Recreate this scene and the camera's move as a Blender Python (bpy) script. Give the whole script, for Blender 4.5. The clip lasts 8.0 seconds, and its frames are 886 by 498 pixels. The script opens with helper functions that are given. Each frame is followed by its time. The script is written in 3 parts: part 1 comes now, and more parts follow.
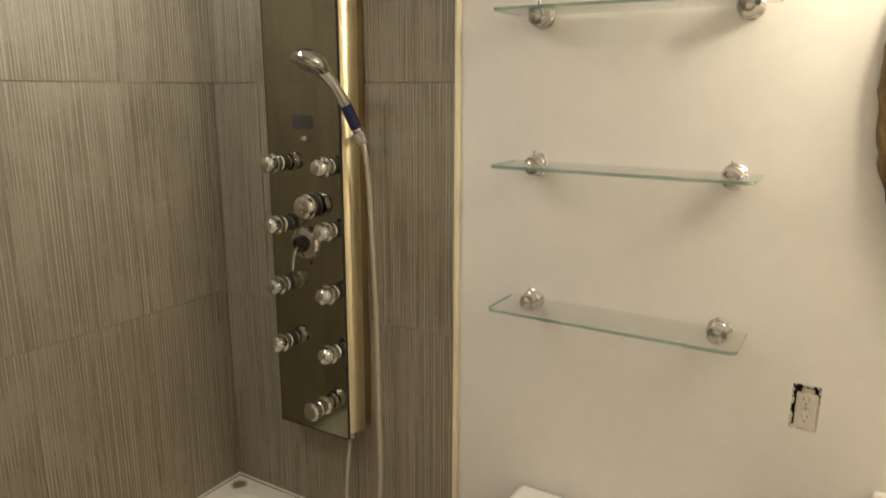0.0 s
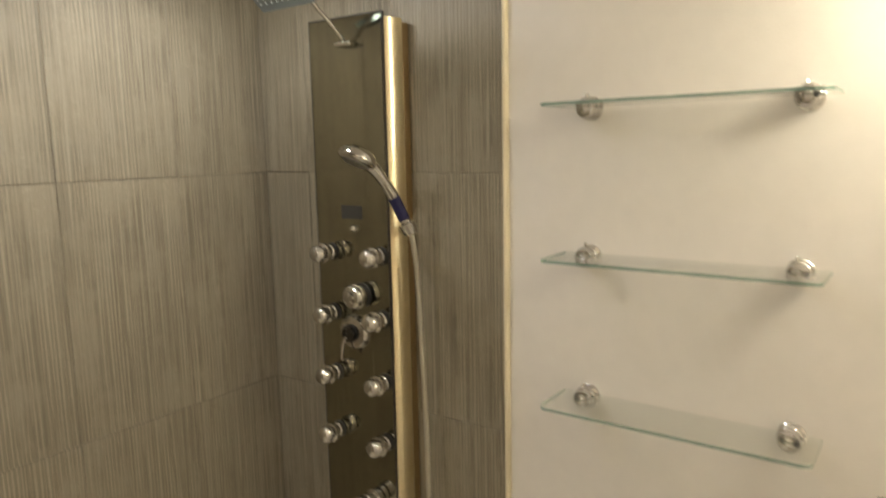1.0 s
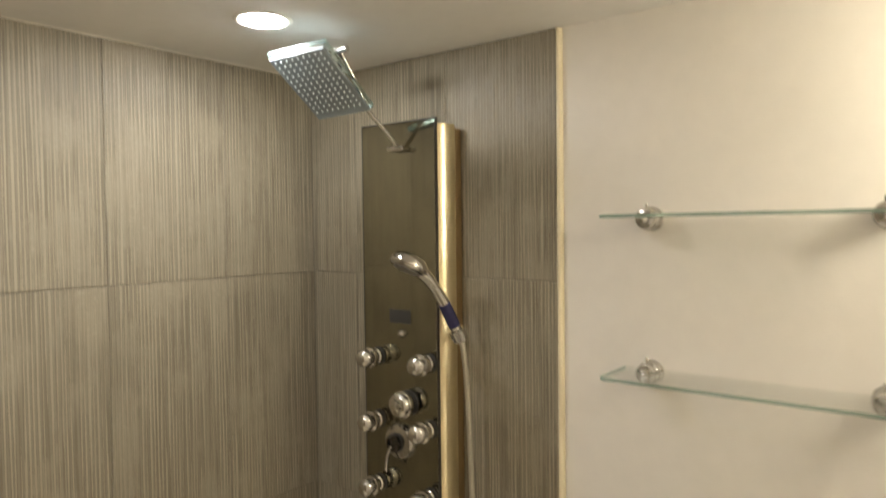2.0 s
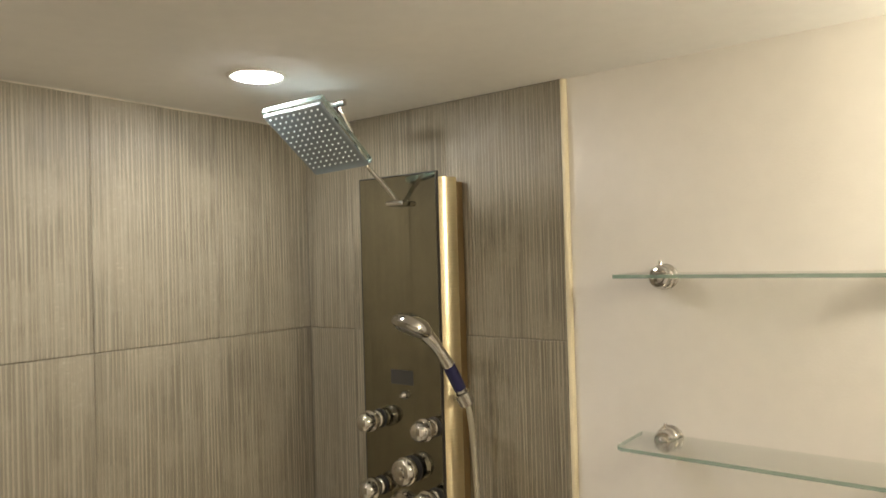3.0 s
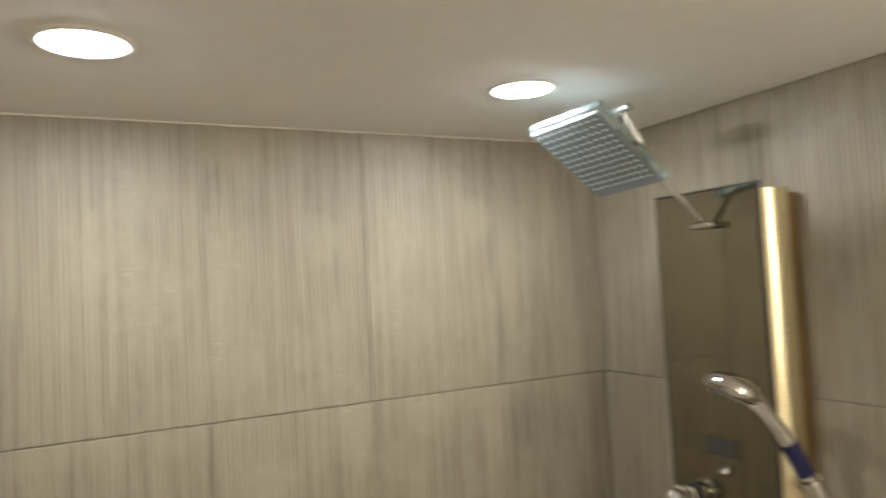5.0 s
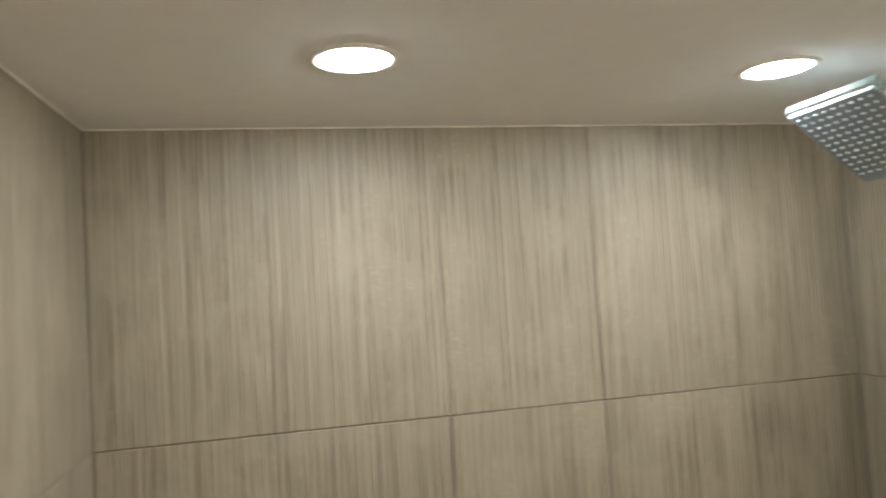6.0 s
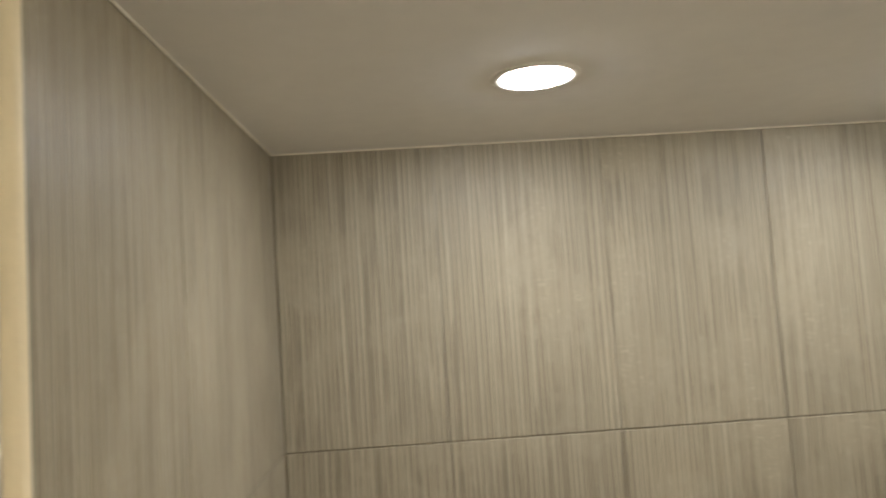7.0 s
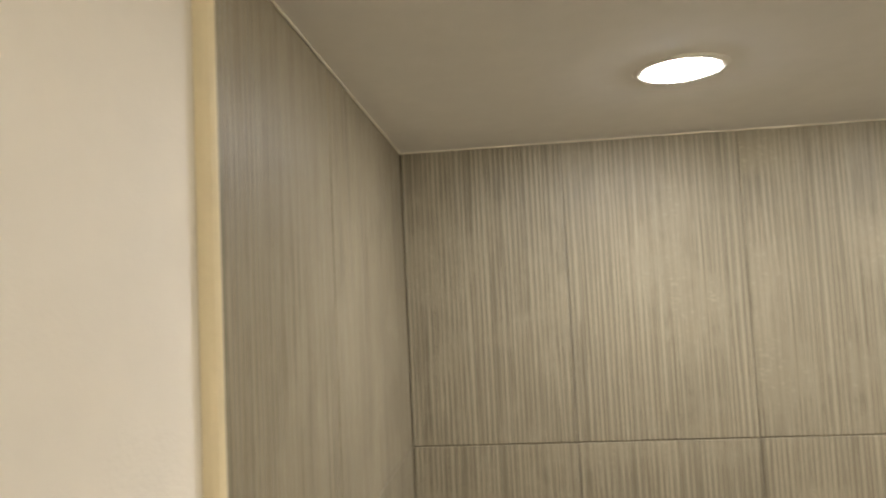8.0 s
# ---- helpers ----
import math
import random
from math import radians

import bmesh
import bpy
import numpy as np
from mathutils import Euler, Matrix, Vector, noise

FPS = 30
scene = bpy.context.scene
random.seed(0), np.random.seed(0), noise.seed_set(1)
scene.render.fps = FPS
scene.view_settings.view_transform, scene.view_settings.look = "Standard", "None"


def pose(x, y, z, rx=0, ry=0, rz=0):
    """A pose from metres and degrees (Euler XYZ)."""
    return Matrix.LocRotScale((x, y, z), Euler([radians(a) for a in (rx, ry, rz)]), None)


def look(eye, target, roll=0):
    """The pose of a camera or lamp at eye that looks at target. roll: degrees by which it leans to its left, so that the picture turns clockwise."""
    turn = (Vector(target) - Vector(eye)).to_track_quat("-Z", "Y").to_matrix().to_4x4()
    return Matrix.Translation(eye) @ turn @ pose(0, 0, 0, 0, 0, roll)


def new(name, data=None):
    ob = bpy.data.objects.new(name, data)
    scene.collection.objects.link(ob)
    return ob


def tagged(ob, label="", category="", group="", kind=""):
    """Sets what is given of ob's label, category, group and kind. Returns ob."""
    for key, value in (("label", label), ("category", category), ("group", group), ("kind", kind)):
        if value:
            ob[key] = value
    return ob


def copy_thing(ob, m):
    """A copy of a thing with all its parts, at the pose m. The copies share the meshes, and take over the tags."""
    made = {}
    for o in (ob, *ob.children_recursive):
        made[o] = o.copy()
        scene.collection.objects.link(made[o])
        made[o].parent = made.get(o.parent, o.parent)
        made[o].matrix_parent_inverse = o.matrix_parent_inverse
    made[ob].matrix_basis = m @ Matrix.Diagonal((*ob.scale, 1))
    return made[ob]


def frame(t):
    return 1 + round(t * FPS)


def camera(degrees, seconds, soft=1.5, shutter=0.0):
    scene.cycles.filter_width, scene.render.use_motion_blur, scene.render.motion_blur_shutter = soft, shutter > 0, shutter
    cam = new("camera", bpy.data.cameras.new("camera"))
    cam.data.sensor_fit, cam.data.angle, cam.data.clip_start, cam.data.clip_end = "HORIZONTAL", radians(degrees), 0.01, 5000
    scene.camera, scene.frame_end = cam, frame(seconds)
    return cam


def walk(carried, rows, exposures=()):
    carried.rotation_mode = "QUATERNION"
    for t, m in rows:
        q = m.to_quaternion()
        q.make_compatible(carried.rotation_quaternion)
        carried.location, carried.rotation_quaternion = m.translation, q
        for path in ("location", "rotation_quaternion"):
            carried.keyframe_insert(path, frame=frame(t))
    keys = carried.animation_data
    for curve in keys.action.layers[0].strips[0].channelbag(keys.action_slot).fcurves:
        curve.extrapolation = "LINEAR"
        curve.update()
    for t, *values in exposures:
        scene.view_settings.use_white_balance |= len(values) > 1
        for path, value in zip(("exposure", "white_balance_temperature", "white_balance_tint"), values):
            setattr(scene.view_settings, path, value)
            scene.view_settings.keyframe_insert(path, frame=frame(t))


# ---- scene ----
cam = camera(65.2, 8.0, 1.55, 0.7)
PATH = [
    (0, (1.527, -1.332, 1.615), (0.525, 0.339, 1.165), 0.2),
    (0.5, (1.522, -1.319, 1.636), (0.474, 0.345, 1.271), -0.3),
    (1, (1.518, -1.287, 1.685), (0.365, 0.321, 1.396), -1.2),
    (1.5, (1.506, -1.266, 1.716), (0.264, 0.293, 1.543), -1.2),
    (2, (1.465, -1.268, 1.744), (0.219, 0.295, 1.681), -0.7),
    (2.2, (1.464, -1.251, 1.774), (0.183, 0.285, 1.737), -1.3),
    (3.3, (1.371, -1.223, 1.803), (0.2, 0.398, 1.85), -1.9),
    (3.5, (1.345, -1.203, 1.807), (0.216, 0.447, 1.849), -1.8),
    (4, (1.31, -1.092, 1.833), (-0.067, 0.356, 1.916), -2.9),
    (4.5, (1.271, -1.048, 1.841), (-0.294, 0.195, 1.93), -2.4),
    (5, (1.258, -1.045, 1.849), (-0.519, -0.133, 1.945), -3.1),
    (5.2, (1.246, -1.056, 1.85), (-0.587, -0.262, 1.956), -3.2),
    (6.5, (1.215, -1.179, 1.876), (-0.766, -0.92, 1.979), -3.7),
    (7, (1.222, -1.207, 1.88), (-0.772, -1.129, 2.018), -3.7),
    (7.5, (1.217, -1.238, 1.877), (-0.777, -1.313, 2.014), -3.2),
    (8, (1.222, -1.256, 1.887), (-0.762, -1.462, 2.026), -2.8),
]
walk(cam, [(t, look(eye, target, roll)) for t, eye, target, roll in PATH],
     [(0, 0.05, 6500, 10), (2, 0.11, 6500, 10), (3.5, 0.13, 6500, 10), (4, 0.13, 6480, 10), (4.5, 0.23, 6300, 10), (5.2, 0.19, 6080, 10), (6.5, 0.02, 6110, 10), (7.5, 0.0, 6430, 10), (8, 0.0, 6500, 10)])

# ---- world, lamps, exposure ----
scene.view_settings.exposure = 0.0
world = bpy.data.worlds.new("world")
world.use_nodes = True
world.node_tree.nodes["Background"].inputs[0].default_value = (0.9, 0.8, 0.65, 1)
world.node_tree.nodes["Background"].inputs[1].default_value = 0.02
scene.world = world
LED_POWER = 202.0
BULB_POWER = 112.0
LED_COLOUR = (1.0, 0.985, 0.965)
BULB_COLOUR = (1.0, 0.90, 0.71)

# ---- plan ----
H = 2.15          # ceiling
W = 1.453         # length of the shower, from the panel's wall to the opposite one
EDGE = 0.757      # where the tiles end on the panel's wall
EDGE_Q = 0.779    # and on the wall facing it
PAINT = 0.010     # the painted wall lies that far behind the tile faces
RIGHT = 2.45      # far side wall of the bathroom
RIM = 0.457       # bathtub rim


# ---- materials ----
def nodes_of(name):
    m = bpy.data.materials.new(name)
    m.use_nodes = True
    t = m.node_tree
    return m, t, t.nodes["Principled BSDF"]


def add(t, kind, **values):
    n = t.nodes.new(kind)
    for k, v in values.items():
        n.inputs[k.replace("_", " ")].default_value = v
    return n


def ramp(t, fac, stops):
    n = t.nodes.new("ShaderNodeValToRGB")
    el = n.color_ramp.elements
    while len(el) < len(stops):
        el.new(0.5)
    for e, (p, c) in zip(el, stops):
        e.position, e.color = p, (*c, 1)
    t.links.new(fac, n.inputs[0])
    return n.outputs[0]


def mixed(t, fac, a, b, blend="MIX"):
    n = t.nodes.new("ShaderNodeMix")
    n.data_type, n.blend_type = "RGBA", blend
    for sock, v in ((n.inputs[0], fac), (n.inputs[6], a), (n.inputs[7], b)):
        if isinstance(v, (int, float)):
            sock.default_value = v
        elif isinstance(v, tuple):
            sock.default_value = (*v, 1)
        else:
            t.links.new(v, sock)
    return n.outputs[2]


def noise_at(t, vec, scale, detail=3.0, rough=0.55):
    n = add(t, "ShaderNodeTexNoise", Scale=scale, Detail=detail, Roughness=rough)
    t.links.new(vec, n.inputs["Vector"])
    return n.outputs["Fac"]


def stretched(t, vec, sx, sy, sz):
    n = t.nodes.new("ShaderNodeMapping")
    n.inputs["Scale"].default_value = (sx, sy, sz)
    t.links.new(vec, n.inputs["Vector"])
    return n.outputs[0]


def bump(t, height, bsdf, strength, distance):
    n = add(t, "ShaderNodeBump", Strength=strength, Distance=distance)
    t.links.new(height, n.inputs["Height"])
    t.links.new(n.outputs[0], bsdf.inputs["Normal"])


def arith(t, op, a, b, c=None):
    n = t.nodes.new("ShaderNodeMath")
    n.operation = op
    for sock, v in zip(n.inputs, (a, b, c)):
        if v is None:
            continue
        if isinstance(v, (int, float)):
            sock.default_value = v
        else:
            t.links.new(v, sock)
    return n.outputs[0]


def grey(t, fac, lo, hi, v0=0.0, v1=1.0):
    """fac between lo and hi, spread over v0 to v1."""
    return ramp(t, fac, ((lo, (v0,) * 3), (hi, (v1,) * 3)))


def tile_material():
    """Taupe porcelain combed up and down: raised pale ribs, dark grooves, and worn patches where the combing fades."""
    m, t, p = nodes_of("striated porcelain tile")
    co = t.nodes.new("ShaderNodeTexCoord").outputs["Object"]
    rand = t.nodes.new("ShaderNodeObjectInfo").outputs["Random"]
    off = t.nodes.new("ShaderNodeVectorMath")
    off.operation = "SCALE"
    off.inputs[0].default_value = (7.3, 3.1, 5.7)
    t.links.new(rand, off.inputs["Scale"])
    shift = t.nodes.new("ShaderNodeVectorMath")
    t.links.new(co, shift.inputs[0])
    t.links.new(off.outputs[0], shift.inputs[1])
    v = shift.outputs[0]
    ribs = noise_at(t, stretched(t, v, 250, 1, 1.5), 1.0, 1.0, 0.5)
    comb = noise_at(t, stretched(t, v, 480, 1, 3.5), 1.0, 2.0, 0.6)
    wave = add(t, "ShaderNodeTexWave", Scale=36.0, Distortion=4.8, Detail=2.0, Detail_Scale=1.4, Detail_Roughness=0.6)
    t.links.new(stretched(t, v, 1, 0.01, 0.02), wave.inputs["Vector"])
    bands = noise_at(t, stretched(t, v, 22, 1, 0.9), 1.0, 2.0, 0.5)
    worn = noise_at(t, stretched(t, v, 9, 1, 6.0), 1.0, 4.0, 0.62)
    chips = noise_at(t, stretched(t, v, 95, 1, 210), 1.0, 3.0, 0.6)
    weave = noise_at(t, stretched(t, v, 60, 1, 300), 1.0, 2.0, 0.6)
    cloud = noise_at(t, v, 6.0, 4.0, 0.6)
    keep = grey(t, worn, 0.33, 0.50, 0.38, 1.0)
    bare = grey(t, worn, 0.33, 0.50, 1.0, 0.0)
    line = arith(t, "MULTIPLY_ADD", ribs, 0.42, arith(t, "MULTIPLY_ADD", comb, 0.42, arith(t, "MULTIPLY_ADD", wave.outputs["Fac"], 0.23, -0.035)))
    light = arith(t, "MULTIPLY", grey(t, line, 0.535, 0.595), keep)
    dark = arith(t, "MULTIPLY", grey(t, line, 0.445, 0.385), keep)
    pits = arith(t, "MULTIPLY", grey(t, chips, 0.40, 0.32), arith(t, "MULTIPLY_ADD", bare, 0.75, 0.12))
    base = ramp(t, cloud, ((0.28, (0.344, 0.298, 0.215)), (0.52, (0.370, 0.322, 0.234)), (0.75, (0.396, 0.346, 0.253))))
    base = mixed(t, 1.0, base, grey(t, bands, 0.36, 0.64, 0.97, 1.03), "MULTIPLY")
    base = mixed(t, 1.0, base, grey(t, rand, 0.0, 1.0, 0.97, 1.03), "MULTIPLY")
    base = mixed(t, bare, base, mixed(t, 1.0, base, grey(t, weave, 0.36, 0.64, 0.965, 1.03), "MULTIPLY"))
    c = mixed(t, arith(t, "MULTIPLY", light, 0.90), base, (0.665, 0.600, 0.460))
    c = mixed(t, arith(t, "MULTIPLY", dark, 0.78), c, (0.150, 0.124, 0.083))
    c = mixed(t, arith(t, "MULTIPLY", pits, 0.34), c, (0.160, 0.134, 0.092))
    t.links.new(c, p.inputs["Base Color"])
    t.links.new(grey(t, line, 0.42, 0.60, 0.55, 0.36), p.inputs["Roughness"])
    p.inputs["Specular IOR Level"].default_value = 0.4
    high = arith(t, "MULTIPLY", line, keep)
    bump(t, high, p, 0.75, 0.0028)
    return m


def plain(name, colour, rough=0.5, metal=0.0, spread=0.08, scale=12.0, relief=0.0, relief_scale=150.0, spec=0.5):
    m, t, p = nodes_of(name)
    co = t.nodes.new("ShaderNodeTexCoord").outputs["Object"]
    a = noise_at(t, co, scale, 4.0)
    b = noise_at(t, co, scale * 9, 2.0)
    lo = tuple(c * (1 - spread) for c in colour)
    hi = tuple(min(1, c * (1 + spread)) for c in colour)
    c = ramp(t, a, ((0.3, lo), (0.7, hi)))
    g = ramp(t, b, ((0.3, (0.97, 0.97, 0.97)), (0.7, (1.0, 1.0, 1.0))))
    t.links.new(mixed(t, 1.0, c, g, "MULTIPLY"), p.inputs["Base Color"])
    r = ramp(t, a, ((0.3, (rough * 0.85,) * 3), (0.7, (min(1, rough * 1.2),) * 3)))
    t.links.new(r, p.inputs["Roughness"])
    p.inputs["Metallic"].default_value = metal
    p.inputs["Specular IOR Level"].default_value = spec
    if relief:
        bump(t, noise_at(t, co, relief_scale, 3.0), p, 0.5, relief)
    return m


def brushed(name, colour, rough):
    """Metal brushed crosswise, so that its highlights run up and down."""
    m, t, p = nodes_of(name)
    co = t.nodes.new("ShaderNodeTexCoord").outputs["Object"]
    g = noise_at(t, stretched(t, co, 8, 8, 500), 1.0, 2.0)
    c = ramp(t, g, ((0.3, tuple(0.90 * x for x in colour)), (0.7, colour)))
    t.links.new(c, p.inputs["Base Color"])
    p.inputs["Metallic"].default_value = 1.0
    p.inputs["Roughness"].default_value = rough
    p.inputs["Anisotropic"].default_value = 0.85
    p.inputs["Anisotropic Rotation"].default_value = 0.25
    tan = t.nodes.new("ShaderNodeTangent")
    tan.direction_type, tan.axis = "RADIAL", "Z"
    t.links.new(tan.outputs[0], p.inputs["Tangent"])
    return m


def glowing(name, colour, strength):
    m, t, p = nodes_of(name)
    e = add(t, "ShaderNodeEmission", Strength=strength)
    e.inputs[0].default_value = (*colour, 1)
    t.links.new(e.outputs[0], t.nodes["Material Output"].inputs[0])
    return m


def sheet_glass(name, tint):
    m, t, p = nodes_of(name)
    clear = add(t, "ShaderNodeBsdfTransparent", Color=(*tint, 1))
    gloss = add(t, "ShaderNodeBsdfGlossy", Roughness=0.03)
    lw = add(t, "ShaderNodeLayerWeight", Blend=0.5)
    power = t.nodes.new("ShaderNodeMath")
    power.operation = "POWER"
    power.inputs[1].default_value = 5.0
    t.links.new(lw.outputs["Facing"], power.inputs[0])
    fac = t.nodes.new("ShaderNodeMath")
    fac.operation = "MULTIPLY_ADD"
    fac.inputs[1].default_value, fac.inputs[2].default_value = 0.9, 0.035
    t.links.new(power.outputs[0], fac.inputs[0])
    mix = t.nodes.new("ShaderNodeMixShader")
    for a, b in ((fac.outputs[0], mix.inputs[0]), (clear.outputs[0], mix.inputs[1]), (gloss.outputs[0], mix.inputs[2]),
                 (mix.outputs[0], t.nodes["Material Output"].inputs[0])):
        t.links.new(a, b)
    return m


def glass_edge(name, colour, clear):
    m, t, p = nodes_of(name)
    p.inputs["Base Color"].default_value = (*colour, 1)
    p.inputs["Roughness"].default_value = 0.15
    p.inputs["Transmission Weight"].default_value = clear
    return m


def frosted(name, colour, tint, clear):
    m, t, p = nodes_of(name)
    p.inputs["Base Color"].default_value = (*colour, 1)
    p.inputs["Roughness"].default_value = 0.22
    see = add(t, "ShaderNodeBsdfTransparent", Color=(*tint, 1))
    mix = add(t, "ShaderNodeMixShader", Fac=clear)
    t.links.new(p.outputs[0], mix.inputs[1])
    t.links.new(see.outputs[0], mix.inputs[2])
    t.links.new(mix.outputs[0], t.nodes["Material Output"].inputs[0])
    return m


def carved_wood():
    m, t, p = nodes_of("carved stained wood")
    co = t.nodes.new("ShaderNodeTexCoord").outputs["Object"]
    g = noise_at(t, stretched(t, co, 25, 60, 14), 1.0, 5.0, 0.65)
    c = ramp(t, g, ((0.30, (0.045, 0.025, 0.008)), (0.5, (0.16, 0.095, 0.03)), (0.72, (0.36, 0.25, 0.10))))
    t.links.new(c, p.inputs["Base Color"])
    p.inputs["Roughness"].default_value = 0.45
    bump(t, g, p, 0.7, 0.004)
    return m


def stained_enamel():
    m, t, p = nodes_of("white bathtub enamel")
    geo = t.nodes.new("ShaderNodeNewGeometry").outputs["Position"]
    d = t.nodes.new("ShaderNodeVectorMath")
    d.operation = "DISTANCE"
    t.links.new(geo, d.inputs[0])
    d.inputs[1].default_value = (0.045, -0.045, RIM)
    n = noise_at(t, geo, 90.0, 4.0, 0.7)
    s = t.nodes.new("ShaderNodeMath")
    s.operation = "MULTIPLY_ADD"
    t.links.new(n, s.inputs[0])
    s.inputs[1].default_value = -0.032
    t.links.new(d.outputs["Value"], s.inputs[2])
    rust = ramp(t, s.outputs[0], ((0.0, (0.24, 0.15, 0.06)), (0.012, (0.75, 0.70, 0.58))))
    t.links.new(rust, p.inputs["Base Color"])
    p.inputs["Roughness"].default_value = 0.2
    return m


TILE = tile_material()
GROUT = plain("grey brown grout", (0.245, 0.213, 0.163), 0.85, spread=0.15, scale=40)
PAINTED = plain("cream wall paint", (0.83, 0.78, 0.715), 0.6, spread=0.018, scale=3.0, relief=0.0006, relief_scale=260, spec=0.3)
CEILING_PAINT = plain("flat white ceiling paint", (0.80, 0.775, 0.742), 0.8, spread=0.02, scale=3.0, relief=0.0005, relief_scale=200, spec=0.2)
TRIM = plain("cream edge trim", (0.80, 0.70, 0.50), 0.35, spread=0.04, scale=20)
CAULK = plain("off white caulk", (0.78, 0.72, 0.60), 0.5, spread=0.08, scale=60)
CHROME = plain("polished chrome", (0.62, 0.60, 0.57), 0.09, 1.0, spread=0.02, scale=30)
SATIN = brushed("champagne anodised aluminium", (0.86, 0.745, 0.50), 0.30)
BRONZE_GLASS = plain("dark bronze mirror glass", (0.275, 0.260, 0.200), 0.07, 1.0, spread=0.03, scale=4)
BRONZE = plain("dull bronze metal", (0.34, 0.235, 0.115), 0.42, 0.85, spread=0.06)
GUNMETAL = plain("dark grey metal", (0.10, 0.095, 0.09), 0.25, 1.0)
BLACK = plain("black rubber", (0.02, 0.018, 0.015), 0.5)
NAVY = plain("navy blue plastic grip", (0.012, 0.012, 0.07), 0.35)
SCREEN = plain("grey display window", (0.048, 0.045, 0.041), 0.4)
NOZZLE = plain("clear blue grey nozzle", (0.80, 0.86, 0.90), 0.2, spread=0.05)
HEAD_FACE = frosted("frosted blue grey acrylic", (0.30, 0.325, 0.34), (0.86, 0.90, 0.92), 0.36)
SHELF_GLASS = sheet_glass("clear shelf glass", (0.975, 0.99, 0.98))
SHELF_EDGE = frosted("green shelf glass edge", (0.24, 0.34, 0.28), (0.78, 0.90, 0.84), 0.42)
COVER_GLASS = sheet_glass("clear acrylic", (0.93, 0.98, 0.98))
HEAD_GLASS = glass_edge("pale aqua acrylic", (0.66, 0.90, 0.87), 0.93)
LED = glowing("lit led lens", LED_COLOUR, LED_POWER)
BULB = glowing("lit warm bulb", BULB_COLOUR, BULB_POWER)
WHITE_METAL = plain("white enamelled metal", (0.74, 0.71, 0.66), 0.4)
WOOD = carved_wood()
ENAMEL = stained_enamel()
PORCELAIN = plain("white glazed porcelain", (0.80, 0.76, 0.68), 0.12, spread=0.02)
MARBLE = plain("cream cultured marble", (0.74, 0.68, 0.58), 0.25, spread=0.05, scale=9)
CABINET = plain("white painted cabinet wood", (0.70, 0.66, 0.58), 0.4, spread=0.03)
FLOOR = plain("beige floor tile", (0.42, 0.37, 0.29), 0.4, spread=0.12, scale=8)
HOLE = plain("dark wall cavity", (0.05, 0.038, 0.026), 0.9)
SLOT = plain("shaded socket slot", (0.26, 0.22, 0.17), 0.9)
PLASTER = plain("broken plaster edge", (0.62, 0.56, 0.47), 0.9, spread=0.2, scale=80)
IVORY = plain("ivory plastic receptacle", (0.70, 0.645, 0.55), 0.4)
MIRROR = plain("silvered mirror glass", (0.88, 0.89, 0.88), 0.02, 1.0, spread=0.005)


# ---- mesh helpers ----
def part(name, bm, material, parent=None, label="", smooth=False):
    me = bpy.data.meshes.new(name)
    if smooth:
        for f in bm.faces:
            f.smooth = True
    bmesh.ops.recalc_face_normals(bm, faces=bm.faces)
    bm.to_mesh(me)
    bm.free()
    if smooth:
        me.set_sharp_from_angle(angle=radians(40))
    for mat in (material if isinstance(material, (list, tuple)) else (material,)):
        me.materials.append(mat)
    ob = new(name, me)
    if parent:
        ob.parent = parent
    if label:
        tagged(ob, label)
    return ob


def thing(name, label, category, at=(0, 0, 0), group="", turn=(0, 0, 0)):
    ob = new(name)
    ob.empty_display_size = 0.05
    ob.matrix_world = pose(*at, *turn)
    return tagged(ob, label, category, group)


def box(x0, y0, z0, x1, y1, z1, bevel=0.0, seg=2, bm=None):
    out = bm or bmesh.new()
    made = bmesh.ops.create_cube(out, size=1.0)["verts"]
    for v in made:
        v.co = Vector(((x0 + x1) / 2 + v.co.x * (x1 - x0), (y0 + y1) / 2 + v.co.y * (y1 - y0), (z0 + z1) / 2 + v.co.z * (z1 - z0)))
    if bevel:
        edges = list({e for v in made for e in v.link_edges})
        bmesh.ops.bevel(out, geom=edges, offset=bevel, segments=seg, profile=0.5, affect="EDGES")
    return out


def lathe(profile, m=None, seg=28, bm=None):
    """Profile of (radius, height along local z), turned round z, then moved by m."""
    out = bm or bmesh.new()
    m = m or Matrix()
    rings = []
    for r, z in profile:
        if r < 1e-6:
            rings.append([out.verts.new(m @ Vector((0, 0, z)))])
        else:
            rings.append([out.verts.new(m @ Vector((r * math.cos(a), r * math.sin(a), z)))
                          for a in (2 * math.pi * i / seg for i in range(seg))])
    for a, b in zip(rings, rings[1:]):
        for i in range(seg):
            j = (i + 1) % seg
            if len(a) == 1 and len(b) == 1:
                continue
            if len(a) == 1:
                out.faces.new((a[0], b[j], b[i]))
            elif len(b) == 1:
                out.faces.new((a[i], a[j], b[0]))
            else:
                out.faces.new((a[i], a[j], b[j], b[i]))
    return out


def along(a, b):
    """A frame at a whose z runs to b."""
    d = Vector(b) - Vector(a)
    return Matrix.Translation(a) @ d.to_track_quat("Z", "Y").to_matrix().to_4x4()


